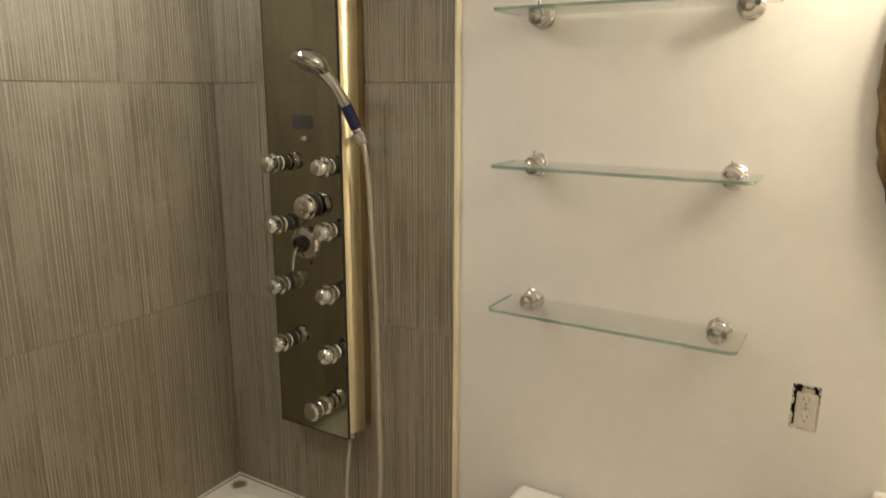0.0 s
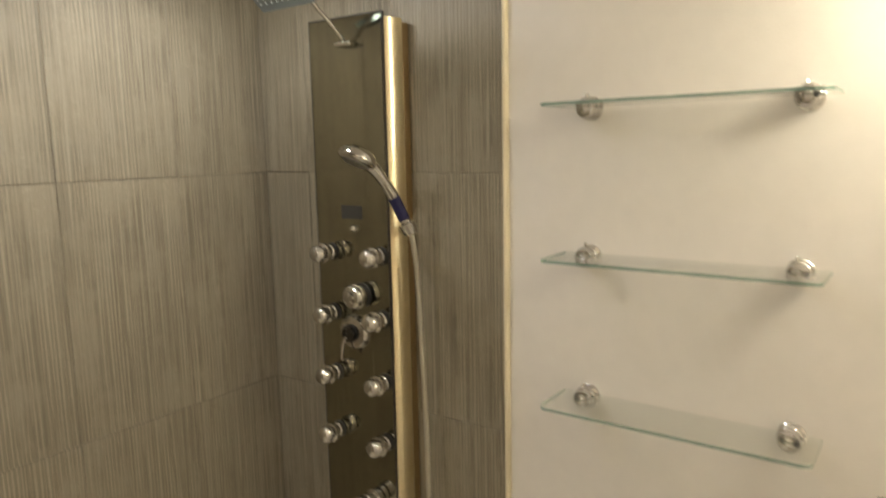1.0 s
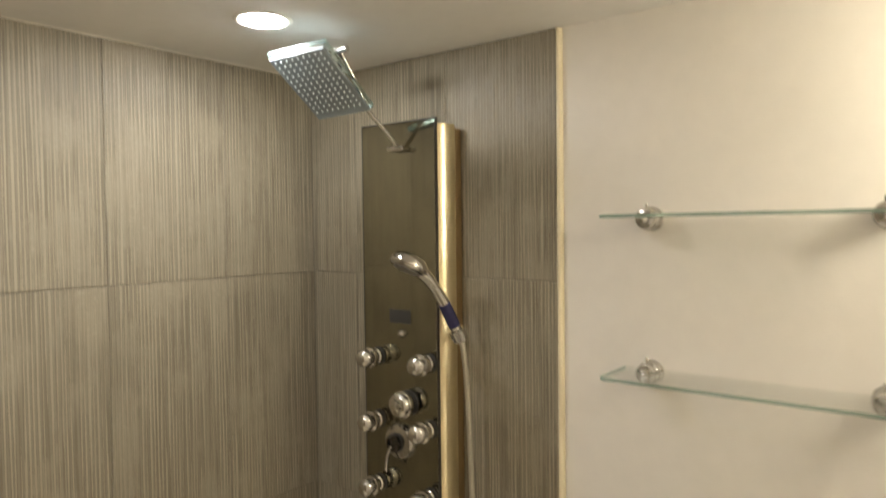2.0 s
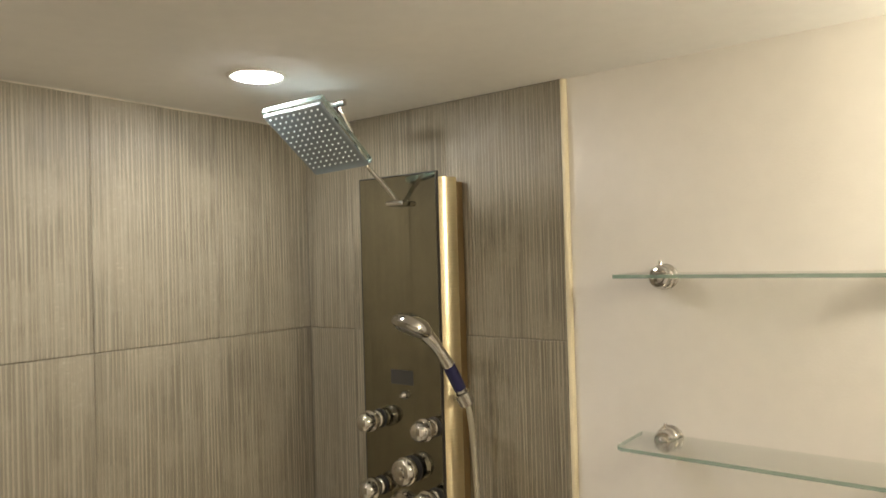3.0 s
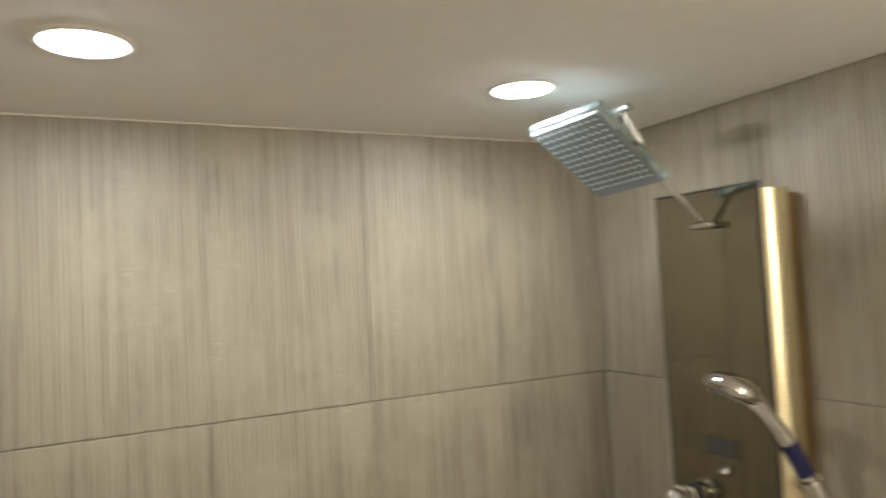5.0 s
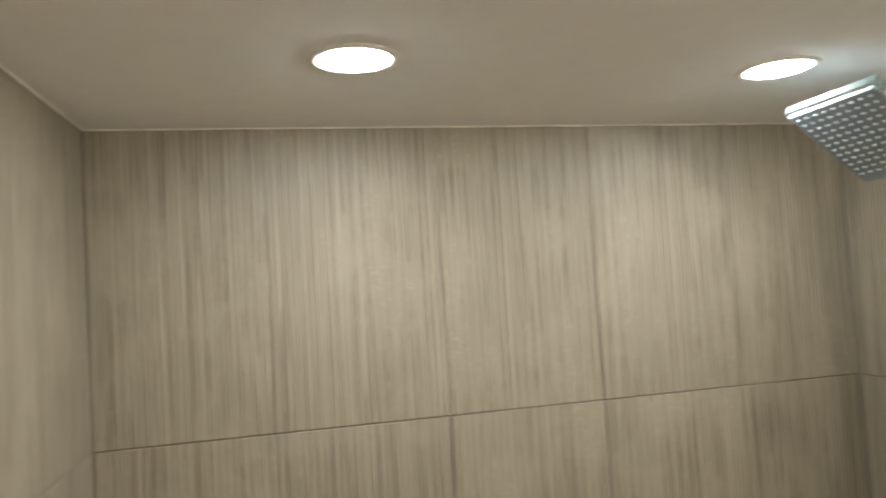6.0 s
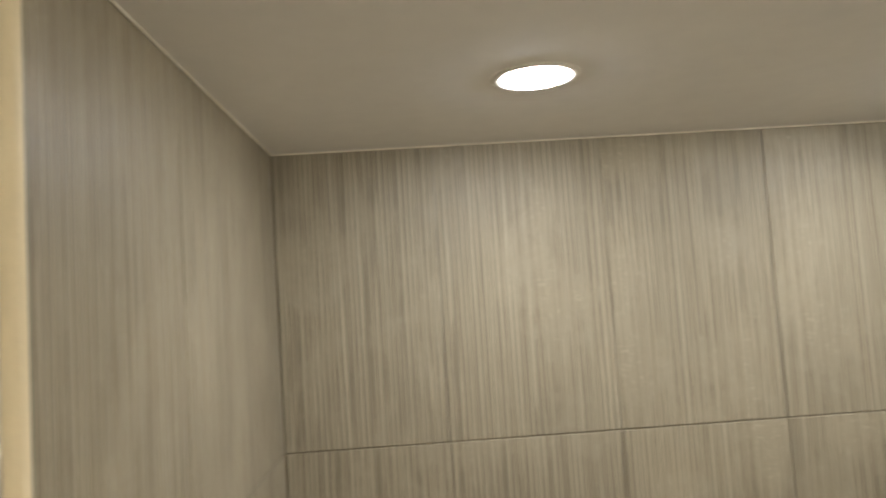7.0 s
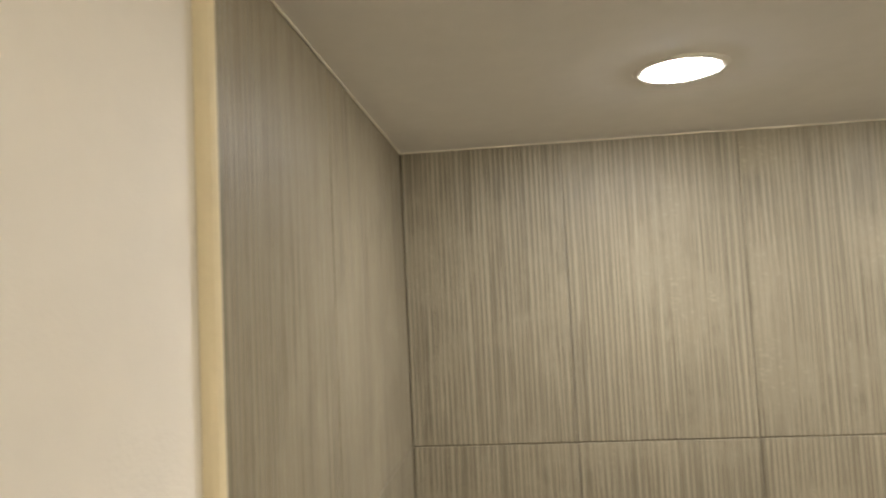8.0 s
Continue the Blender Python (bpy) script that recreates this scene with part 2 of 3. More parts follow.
def smooth_line(points, n=12):
    p = [Vector(q) for q in points]
    p = [2 * p[0] - p[1], *p, 2 * p[-1] - p[-2]]
    out = []
    for i in range(1, len(p) - 2):
        for k in range(n):
            t = k / n
            a, b, c, d = p[i - 1], p[i], p[i + 1], p[i + 2]
            out.append(0.5 * ((2 * b) + (c - a) * t + (2 * a - 5 * b + 4 * c - d) * t * t + (3 * b - a - 3 * c + d) * t ** 3))
    out.append(p[-2])
    return out


def tube(points, radius, seg=14, bm=None, ribs=0.0):
    """A tube along a line; radius is a number, or a list as long as the line."""
    out = bm or bmesh.new()
    rings, up = [], Vector((0.3, 1, 0.2)).normalized()
    for i, q in enumerate(points):
        d = (Vector(points[min(i + 1, len(points) - 1)]) - Vector(points[max(i - 1, 0)])).normalized()
        u = (up - d * up.dot(d)).normalized()
        w = d.cross(u)
        r = radius[i] if isinstance(radius, (list, tuple)) else radius
        if ribs and i % 2:
            r -= ribs
        rings.append([out.verts.new(Vector(q) + r * (math.cos(a) * u + math.sin(a) * w))
                      for a in (2 * math.pi * k / seg for k in range(seg))])
    for a, b in zip(rings, rings[1:]):
        for k in range(seg):
            j = (k + 1) % seg
            out.faces.new((a[k], a[j], b[j], b[k]))
    out.faces.new(rings[0])
    out.faces.new(rings[-1])
    return out


def structure(name, bm, material, label, category="wall"):
    return tagged(part(name, bm, material), label, category, kind="structure")


# ---- the room ----
T = 0.10
BED = 0.009       # tile thickness
floor = structure("floor", box(-T, -W - T - 0.05, -0.1, RIGHT + T, T + 0.05, 0.0), FLOOR, "beige tiled bathroom floor", "floor")
ceiling = structure("ceiling", box(-T, -W - T - 0.05, H, RIGHT + T, T + 0.05, H + 0.1), CEILING_PAINT,
                    "flat white painted bathroom ceiling with recessed lights", "ceiling")
wall_back = structure("wall_back", box(-T, -W - 0.0022, 0, -0.0022, 0.0022, H), GROUT, "long shower wall clad in taupe striated tiles")
wall_panel = structure("wall_panel", box(-T, 0.0024, 0, EDGE, T + 0.02, H), GROUT, "tiled end wall that carries the shower panel")
wall_opposite = structure("wall_opposite", box(-T, -W - T - 0.02, 0, EDGE_Q, -W - 0.0024, H), GROUT, "tiled end wall facing the shower panel")
wall_shelf = structure("wall_shelf", box(EDGE, PAINT, 0, 1.471, T + 0.02, H), PAINTED, "cream painted wall with three glass shelves")
wall_shelf_rest = [box(1.517, PAINT, 0, RIGHT + T, T + 0.02, H)]
box(1.471, PAINT, 0, 1.517, T + 0.02, 1.006, bm=wall_shelf_rest[0])
box(1.471, PAINT, 1.094, 1.517, T + 0.02, H, bm=wall_shelf_rest[0])
structure("wall_vanity", wall_shelf_rest[0], PAINTED, "cream painted wall with an oval mirror")
structure("wall_entry", box(EDGE_Q, -W - T - 0.02, 0, RIGHT + T, -W - PAINT, H), PAINTED, "cream painted wall beside the shower")
structure("wall_side", box(RIGHT, -W - PAINT, 0, RIGHT + T, PAINT, H), PAINTED, "cream painted side wall of the bathroom")


def edge_trim(name, e, y, s):
    """A rounded cream strip over the tiles' raw edge; s is the way into the room."""
    bm = bmesh.new()
    prof = [(e + 0.0005, -0.011), (e + 0.0005, 0.0015), (e + 0.002, 0.0032), (e + 0.0055, 0.0032),
            (e + 0.0085, 0.0012), (e + 0.0098, -0.003), (e + 0.0102, -0.0095)]
    lower = [bm.verts.new((x, y + s * d, 0.0)) for x, d in prof]
    upper = [bm.verts.new((x, y + s * d, H - 0.001)) for x, d in prof]
    for i in range(len(prof)):
        j = (i + 1) % len(prof)
        bm.faces.new((lower[i], lower[j], upper[j], upper[i]))
    bm.faces.new(lower)
    bm.faces.new(upper)
    return structure(name, bm, TRIM, "cream rounded tile edge trim, floor to ceiling", "trim")


edge_trim("trim_panel", EDGE, 0.0, -1)
edge_trim("trim_opposite", EDGE_Q, -W, 1)


def caulk_line(name, a, b, r):
    pts = [Vector(a).lerp(Vector(b), i / 60) for i in range(61)]
    rad = [r * (0.75 + 0.5 * noise.noise(Vector((i * 0.35, a[1] * 3, 2.0)))) for i in range(61)]
    return structure(name, tube(pts, rad, 8), CAULK, "thin uneven bead of off-white caulk", "trim")


caulk_line("trim_caulk_1", (0.001, 0, H - 0.001), (0.001, -W, H - 0.001), 0.0019)
caulk_line("trim_caulk_2", (0, -0.001, RIM + 0.002), (EDGE, -0.001, RIM + 0.002), 0.004)
caulk_line("trim_caulk_3", (0.001, 0, RIM + 0.002), (0.001, -W, RIM + 0.002), 0.004)
caulk_line("trim_caulk_4", (0, -W + 0.001, H - 0.001), (EDGE, -W + 0.001, H - 0.001), 0.0022)


# ---- bathtub ----
def bathtub():
    t = thing("bathtub", "white enamelled alcove bathtub with a rust-stained rim corner", "bathtub")
    bm = bmesh.new()
    loops = []
    for inset, z in ((0.0, 0.0), (0.0, RIM - 0.006), (0.006, RIM), (0.06, RIM), (0.075, RIM - 0.008), (0.10, RIM - 0.08), (0.15, 0.10), (0.20, 0.075)):
        x0, x1, y0, y1 = 0.001 + inset, EDGE - 0.002 - inset, -W + 0.001 + inset, -0.001 - inset
        r = 0.001 if inset < 0.03 else 0.08
        loop = []
        for cx, cy, a0 in ((x1 - r, y1 - r, 0), (x0 + r, y1 - r, 90), (x0 + r, y0 + r, 180), (x1 - r, y0 + r, 270)):
            for k in range(6):
                a = radians(a0 + 18 * k)
                loop.append(bm.verts.new((cx + r * math.cos(a), cy + r * math.sin(a), z)))
        loops.append(loop)
    for a, b in zip(loops, loops[1:]):
        for i in range(len(a)):
            j = (i + 1) % len(a)
            bm.faces.new((a[i], a[j], b[j], b[i]))
    bm.faces.new(loops[-1])
    part("shell", bm, ENAMEL, t)
    part("drain", lathe([(0, 0.004), (0.028, 0.004), (0.032, 0.0), (0.032, -0.004)], pose(0.38, -0.30, 0.078)), CHROME, t, "round chrome drain", True)
    return t


bathtub()


# ---- ceiling lights ----
def ceiling_light():
    t = thing("ceiling_light", "lit round recessed LED ceiling light with a white rim", "ceiling light", (0, 0, H), "recessed lights over the shower")
    part("rim", lathe([(0.0445, -0.0015), (0.0460, -0.0028), (0.0510, -0.0032), (0.0550, -0.0022), (0.0570, 0.0), (0.0445, 0.0), (0.0445, -0.0015)], seg=48),
         WHITE_METAL, t, "white enamelled rim", True)
    part("lens", lathe([(0, -0.0080), (0.016, -0.0076), (0.030, -0.0060), (0.040, -0.0035), (0.0443, -0.0015), (0.0443, -0.0005), (0, -0.0005)], seg=48), LED, t, "glowing frosted lens")
    return t


light = ceiling_light()
light.matrix_world = pose(0.350, -0.421, H)
copy_thing(light, pose(0.368, -1.043, H))


# ---- shower panel ----
PX0, PX1, PZ0, PZ1, PY = 0.270, 0.4945, 0.746, 1.985, -0.076


def shower_panel():
    t = thing("shower_tower", "tall bronze glass shower panel with chrome body jets on tiled wall", "shower panel", ((PX0 + PX1) / 2, 0, PZ0))
    inv = t.matrix_world.inverted()

    def put(name, bm, mat, label="", smooth=False, parent=None):
        ob = part(name, bm, mat, parent or t, label, smooth)
        ob.matrix_parent_inverse = inv if parent is None else Matrix()
        return ob
    # aluminium housing with a bowed flank, on a narrower bronze back box
    z0, z1 = PZ0 + 0.012, PZ1 - 0.010
    bow = [(PX1 + 0.001, PY + 0.007)]
    for i in range(10):
        a = radians(40.0 * (1 - (i + 0.5) / 10))
        bow.append((bow[-1][0] + 0.0048 * math.sin(a), bow[-1][1] + 0.0048 * math.cos(a)))
    back = bow[-1][1]
    bm = bmesh.new()
    low = [bm.verts.new((x, y, z0)) for x, y in bow]
    high = [bm.verts.new((x, y, z1)) for x, y in bow]
    for i in range(10):
        bm.faces.new((low[i], low[i + 1], high[i + 1], high[i])).smooth = True
    ring = [*bow, (PX0 - 0.003, back), (PX0 - 0.003, PY + 0.016), (PX0 + 0.004, PY + 0.007)]
    for z in (z0, z1):
        bm.faces.new([bm.verts.new((x, y, z)) for x, y in ring])
    for (xa, ya), (xb, yb) in zip(ring[10:], [*ring[11:], ring[0]]):
        bm.faces.new([bm.verts.new(q) for q in ((xa, ya, z0), (xb, yb, z0), (xb, yb, z1), (xa, ya, z1))])
    put("housing", bm, SATIN, "champagne aluminium housing")
    put("back_box", box(PX0, back + 0.0004, z0 + 0.006, bow[-1][0] - 0.001, -0.0004, z1 - 0.008, 0.002, 2), BRONZE, "dull bronze back box")
    put("face", box(PX0, PY, PZ0, PX1, PY + 0.006, PZ1, 0.0012, 1), [BRONZE_GLASS], "dark bronze mirror glass face")
    fr = bmesh.new()
    for x0, x1, z0, z1 in ((PX0 - 0.0015, PX0 - 0.0002, PZ0, PZ1), (PX1 + 0.0002, PX1 + 0.0022, PZ0, PZ1)):
        box(x0, PY - 0.0005, z0, x1, PY + 0.007, z1, bm=fr)
    box(PX0 - 0.0015, PY - 0.0005, PZ0 - 0.0025, PX1 + 0.0022, PY + 0.007, PZ0 - 0.0002, bm=fr)
    box(PX0 - 0.0015, PY - 0.0005, PZ1 + 0.0002, PX1 + 0.0022, PY + 0.007, PZ1 + 0.0022, bm=fr)
    put("gasket", fr, BLACK, "thin black edge seal")
    # display and push button
    put("display", box(0.353, PY - 0.0012, 1.522, 0.418, PY - 0.0002, 1.5535), SCREEN, "small grey display window")
    put("button", lathe([(0.010, 0), (0.010, 0.004), (0.007, 0.010), (0.004, 0.016), (0, 0.017)], pose(0.393, PY, 1.499, 90)), CHROME, "small chrome push button", True)
    # body jets
    for z in (1.439, 1.288, 1.134, 0.983):
        for x in (0.315, 0.473):
            m = pose(x, PY, z, 90)
            j = put("body_jet", lathe([(0.0165, 0.003), (0.0185, 0.006), (0.0185, 0.012), (0.0150, 0.015), (0.0150, 0.018)], m), CHROME, "chrome swivel body jet", True)
            part("washer", lathe([(0.0165, 0.0), (0.0215, 0.0), (0.0215, 0.003), (0.0165, 0.003)], m), BLACK, j, "black rubber washer")
            prof = [(0.0150, 0.018), (0.0205, 0.020), (0.0240, 0.026), (0.0240, 0.032), (0.0160, 0.035), (0.0160, 0.038), (0.0220, 0.041),
                    (0.0205, 0.049), (0.015, 0.055), (0.006, 0.0575), (0, 0.058)]
            part("nozzle", lathe([(q, 0.018 + 1.2 * (h - 0.018)) for q, h in prof], m), CHROME, j, "ribbed chrome nozzle", True)
    # upper control: round knob; lower control: diverter with lever
    km = pose(0.409, PY, 1.340, 90)
    k = put("temperature_knob", lathe([(0.020, 0.004), (0.020, 0.012)], km), CHROME, "chrome control knob", True)
    part("washer", lathe([(0.018, 0.0), (0.029, 0.0), (0.029, 0.004), (0.018, 0.004)], km), BLACK, k)
    part("cap", lathe([(0.020, 0.012), (0.028, 0.015), (0.0305, 0.021), (0.0305, 0.027), (0.0275, 0.0285), (0.0275, 0.031), (0.0295, 0.033), (0.0285, 0.039), (0.023, 0.044), (0.015, 0.0455), (0.014, 0.050), (0.008, 0.053), (0, 0.0535)], km), CHROME, k, "", True)
    d = put("diverter", lathe([(0.044, 0), (0.044, 0.005), (0.038, 0.014), (0.024, 0.017), (0.017, 0.018), (0.017, 0.020)], pose(0.383, PY, 1.246, 90)), CHROME, "chrome diverter control", True)
    part("washer", lathe([(0.015, 0.018), (0.0225, 0.018), (0.0225, 0.023), (0.015, 0.023)], pose(0.383, PY, 1.246, 90)), BLACK, d)
    part("cap", lathe([(0.019, 0.023), (0.0215, 0.025), (0.020, 0.031), (0.013, 0.033), (0.012, 0.029), (0, 0.029)], pose(0.383, PY, 1.246, 90)), GUNMETAL, d, "dark grey cap", True)
    part("lever", tube(smooth_line([(0.376, PY - 0.026, 1.238), (0.368, PY - 0.032, 1.215), (0.365, PY - 0.034, 1.181)], 5), [0.006 - 0.00018 * i for i in range(11)], 10),
         CHROME, d, "slim chrome lever", True)
    # tub spout
    s = put("spout", lathe([(0.024, 0), (0.024, 0.004), (0.017, 0.008), (0.017, 0.016), (0.021, 0.019), (0.021, 0.030), (0.018, 0.033),
                            (0.023, 0.037), (0.024, 0.054), (0.019, 0.060), (0, 0.061)], pose(0.423, PY, 0.823, 88)), CHROME, "stubby ribbed chrome spout", True)
    # holder for the hand shower on the flank
    h = put("shower_holder", tube([(PX1 + 0.008, -0.036, 1.499), (0.522, -0.048, 1.501), (0.548, -0.070, 1.506)], [0.012, 0.011, 0.012], 14), CHROME, "chrome hand shower holder", True)
    part("cup", lathe([(0.0115, -0.014), (0.0165, -0.014), (0.0185, 0.012), (0.0130, 0.012), (0.0115, -0.014)],
                      along((0.559, -0.081, 1.511), (0.554, -0.089, 1.531))), CHROME, h, "", True)
    # hose connector below
    put("hose_connector", lathe([(0.010, 0), (0.010, -0.012), (0.013, -0.014), (0.013, -0.032), (0.009, -0.036)], pose(0.470, -0.030, PZ0 + 0.012)), CHROME, "chrome hose connector", True)
    # overhead shower head on its arm
    mount = put("arm_mount", box(0.371, PY - 0.026, 1.917, 0.421, PY - 0.0005, 1.928, 0.0045, 3), CHROME, "flat chrome arm mount", True)
    ya, ti, ro = 0.22, 0.52, -0.10
    cx, cy, cz, w, l = 0.373, -0.296, 2.037, 0.129, 0.192
    m = Matrix.Translation((cx, cy, cz)) @ Matrix.Rotation(ya, 4, "Z") @ Matrix.Rotation(-ti, 4, "X") @ Matrix.Rotation(ro, 4, "Y")
    line = smooth_line([(0.396, PY - 0.013, 1.927), (0.390, -0.133, 1.969), (0.385, -0.171, 2.003), (0.381, -0.208, 2.064), (0.378, -0.244, 2.117)], 8)
    arm = put("arm", tube(line, 0.0050, 12), CHROME, "slim chrome arm", True)
    part("knuckle", tube([(0.357, -0.252, 2.122), (0.378, -0.248, 2.120), (0.399, -0.244, 2.122)], 0.0070, 12), CHROME, arm, "chrome cross joint", True)
    part("stem", tube([(0.378, -0.248, 2.117), tuple(m @ Vector((0.012, 0.050, 0.024)))], 0.0045, 12), GUNMETAL, arm, "", True)
    # frosted acrylic plate, partly see-through so that the ceiling light passes
    plate = put("shower_head", box(-w / 2, -l / 2, 0.0, w / 2, l / 2, 0.008, 0.002, 2), HEAD_FACE, "blue-grey frosted acrylic rain head")
    plate.matrix_basis = m
    cover = box(-w / 2 - 0.004, -l / 2 - 0.004, 0.0082, w / 2 + 0.004, l / 2 + 0.004, 0.022, 0.003, 2)
    cover.normal_update()
    for f in cover.faces:
        f.material_index = 0 if abs(f.normal.z) > 0.9 else 1
    part("cover", cover, [COVER_GLASS, HEAD_GLASS], plate, "clear aqua acrylic cover")
    tip = lathe([(0.0019, 0.0), (0.0017, -0.0022), (0.0010, -0.0030), (0, -0.0030)], None, 8)
    first = part("nozzle", tip, NOZZLE, plate, "pale rubber nozzle", True)
    for k in range(108):
        ob = first if k == 0 else new("nozzle", first.data)
        ob.parent = plate
        ob.matrix_basis = pose(-w / 2 + 0.011 + (k % 9) * (w - 0.022) / 8, -l / 2 + 0.010 + (k // 9) * (l - 0.036) / 11, 0.0)
    return t


shower_panel()


# ---- hand shower and hose ----
def hand_shower():
    t = thing("hand_shower", "chrome hand shower with a navy grip resting in its holder", "hand shower", (0.557, -0.080, 1.513))
    inv = t.matrix_world.inverted()

    def put(name, bm, mat, label="", smooth=True):
        ob = part(name, bm, mat, t, label, smooth)
        ob.matrix_parent_inverse = inv
        return ob
    put("tail", tube(smooth_line([(0.563, -0.076, 1.497), (0.560, -0.079, 1.507), (0.557, -0.084, 1.519), (0.554, -0.089, 1.531)], 4),
                     [0.0085, 0.009, 0.010, 0.0105, 0.011, 0.011, 0.011, 0.0115, 0.0115, 0.012, 0.012, 0.012, 0.012], 16), CHROME, "chrome tail piece")
    put("grip", tube(smooth_line([(0.554, -0.089, 1.531), (0.551, -0.103, 1.557), (0.547, -0.117, 1.583)], 6), 0.0132, 18), NAVY, "navy blue plastic grip")
    n = smooth_line([(0.547, -0.117, 1.583), (0.544, -0.136, 1.609), (0.540, -0.156, 1.634), (0.534, -0.176, 1.654)], 5)
    put("neck", tube(n, [0.0112 + 0.0004 * abs(i - 6) for i in range(len(n))], 16), CHROME, "chrome curved neck")
    middle = Vector((0.523, -0.196, 1.672))
    m = along(tuple(middle), middle + Vector((-0.16, -0.40, -0.86)).normalized())
    put("head", lathe([(0, -0.018), (0.018, -0.017), (0.033, -0.010), (0.041, 0.0), (0.042, 0.008), (0.038, 0.014), (0.030, 0.017), (0, 0.017)], m, 36), CHROME, "round chrome spray head")
    put("spray_face", lathe([(0.029, 0.0172), (0.028, 0.0190), (0, 0.0200)], m, 32), SATIN_GREY, "grey spray face")
    hose = smooth_line([(0.563, -0.076, 1.497), (0.566, -0.072, 1.468), (0.563, -0.056, 1.38), (0.568, -0.052, 1.20), (0.573, -0.050, 1.02), (0.576, -0.050, 0.80),
                        (0.576, -0.050, 0.62), (0.552, -0.048, 0.535), (0.505, -0.044, 0.495), (0.462, -0.040, 0.53), (0.455, -0.034, 0.60), (0.466, -0.030, 0.724)], 40)
    put("hose", tube(hose, 0.0062, 12), CHROME_HOSE, "flexible silver metal hose")
    return t


SATIN_GREY = plain("grey spray plate", (0.33, 0.32, 0.30), 0.3, 0.6, spread=0.05, scale=60)
CHROME_HOSE = plain("satin metal hose", (0.60, 0.56, 0.47), 0.35, 0.8, spread=0.06, scale=80)
hand_shower()


# ---- glass shelves ----
def glass_shelf(z):
    t = thing("glass_shelf", "clear greenish glass shelf on two round chrome brackets", "shelf", (1.146, PAINT, z), "glass shelves on the painted wall")
    x0, x1, depth, th, r = -0.240, 0.240, 0.136, 0.0062, 0.016
    bm = bmesh.new()
    pts = [(x0, -0.012), (x1, -0.012)]
    for cx, a0 in ((x1 - r, 0), (x0 + r, -90)):
        for k in range(5):
            a = radians(a0 - 22.5 * k)
            pts.append((cx + r * math.cos(a), -depth + r + r * math.sin(a)))
    lo = [bm.verts.new((x, y, -th / 2)) for x, y in pts]
    hi = [bm.verts.new((x, y, th / 2)) for x, y in pts]
    for i in range(len(pts)):
        j = (i + 1) % len(pts)
        bm.faces.new((lo[i], lo[j], hi[j], hi[i])).material_index = 1 if i else 0
    bm.faces.new(lo)
    bm.faces.new(hi)
    part("pane", bm, [SHELF_GLASS, SHELF_EDGE], t, "clear glass pane with green edge")
    for x in (-0.191, 0.191):
        m = pose(x, 0, -0.005, 90)
        b = part("bracket", lathe([(0.0235, 0.0), (0.0235, 0.0035), (0.0205, 0.0065), (0.0172, 0.008), (0.0172, 0.0105), (0.0205, 0.012), (0.0222, 0.0155),
                                   (0.0222, 0.0205), (0.0200, 0.0240), (0.0165, 0.0252), (0.0165, 0.0285), (0.0190, 0.0300), (0.0194, 0.0350), (0.0172, 0.0385),
                                   (0.0120, 0.0395), (0.0120, 0.0425), (0.0108, 0.0470), (0.006, 0.0500), (0, 0.0505)], m, 36), CHROME, t, "round stepped chrome bracket", True)
        part("set_screw", lathe([(0.0030, -0.003), (0.0030, 0.0065), (0.0022, 0.008), (0, 0.008)], pose(x - 0.003, -0.018, 0.0168)), CHROME, b, "small upright set screw", True)
        if x > 0:
            part("bore", lathe([(0.0048, -0.006), (0.0048, 0.0012), (0.0034, 0.0016), (0.0034, 0.0006), (0, 0.0006)], pose(x + 0.0145, -0.0440, -0.003, 90, 0, 35), 16), BLACK, b, "dark screw bore")
    return t


for z in (1.760, 1.468, 1.176):
    glass_shelf(z)


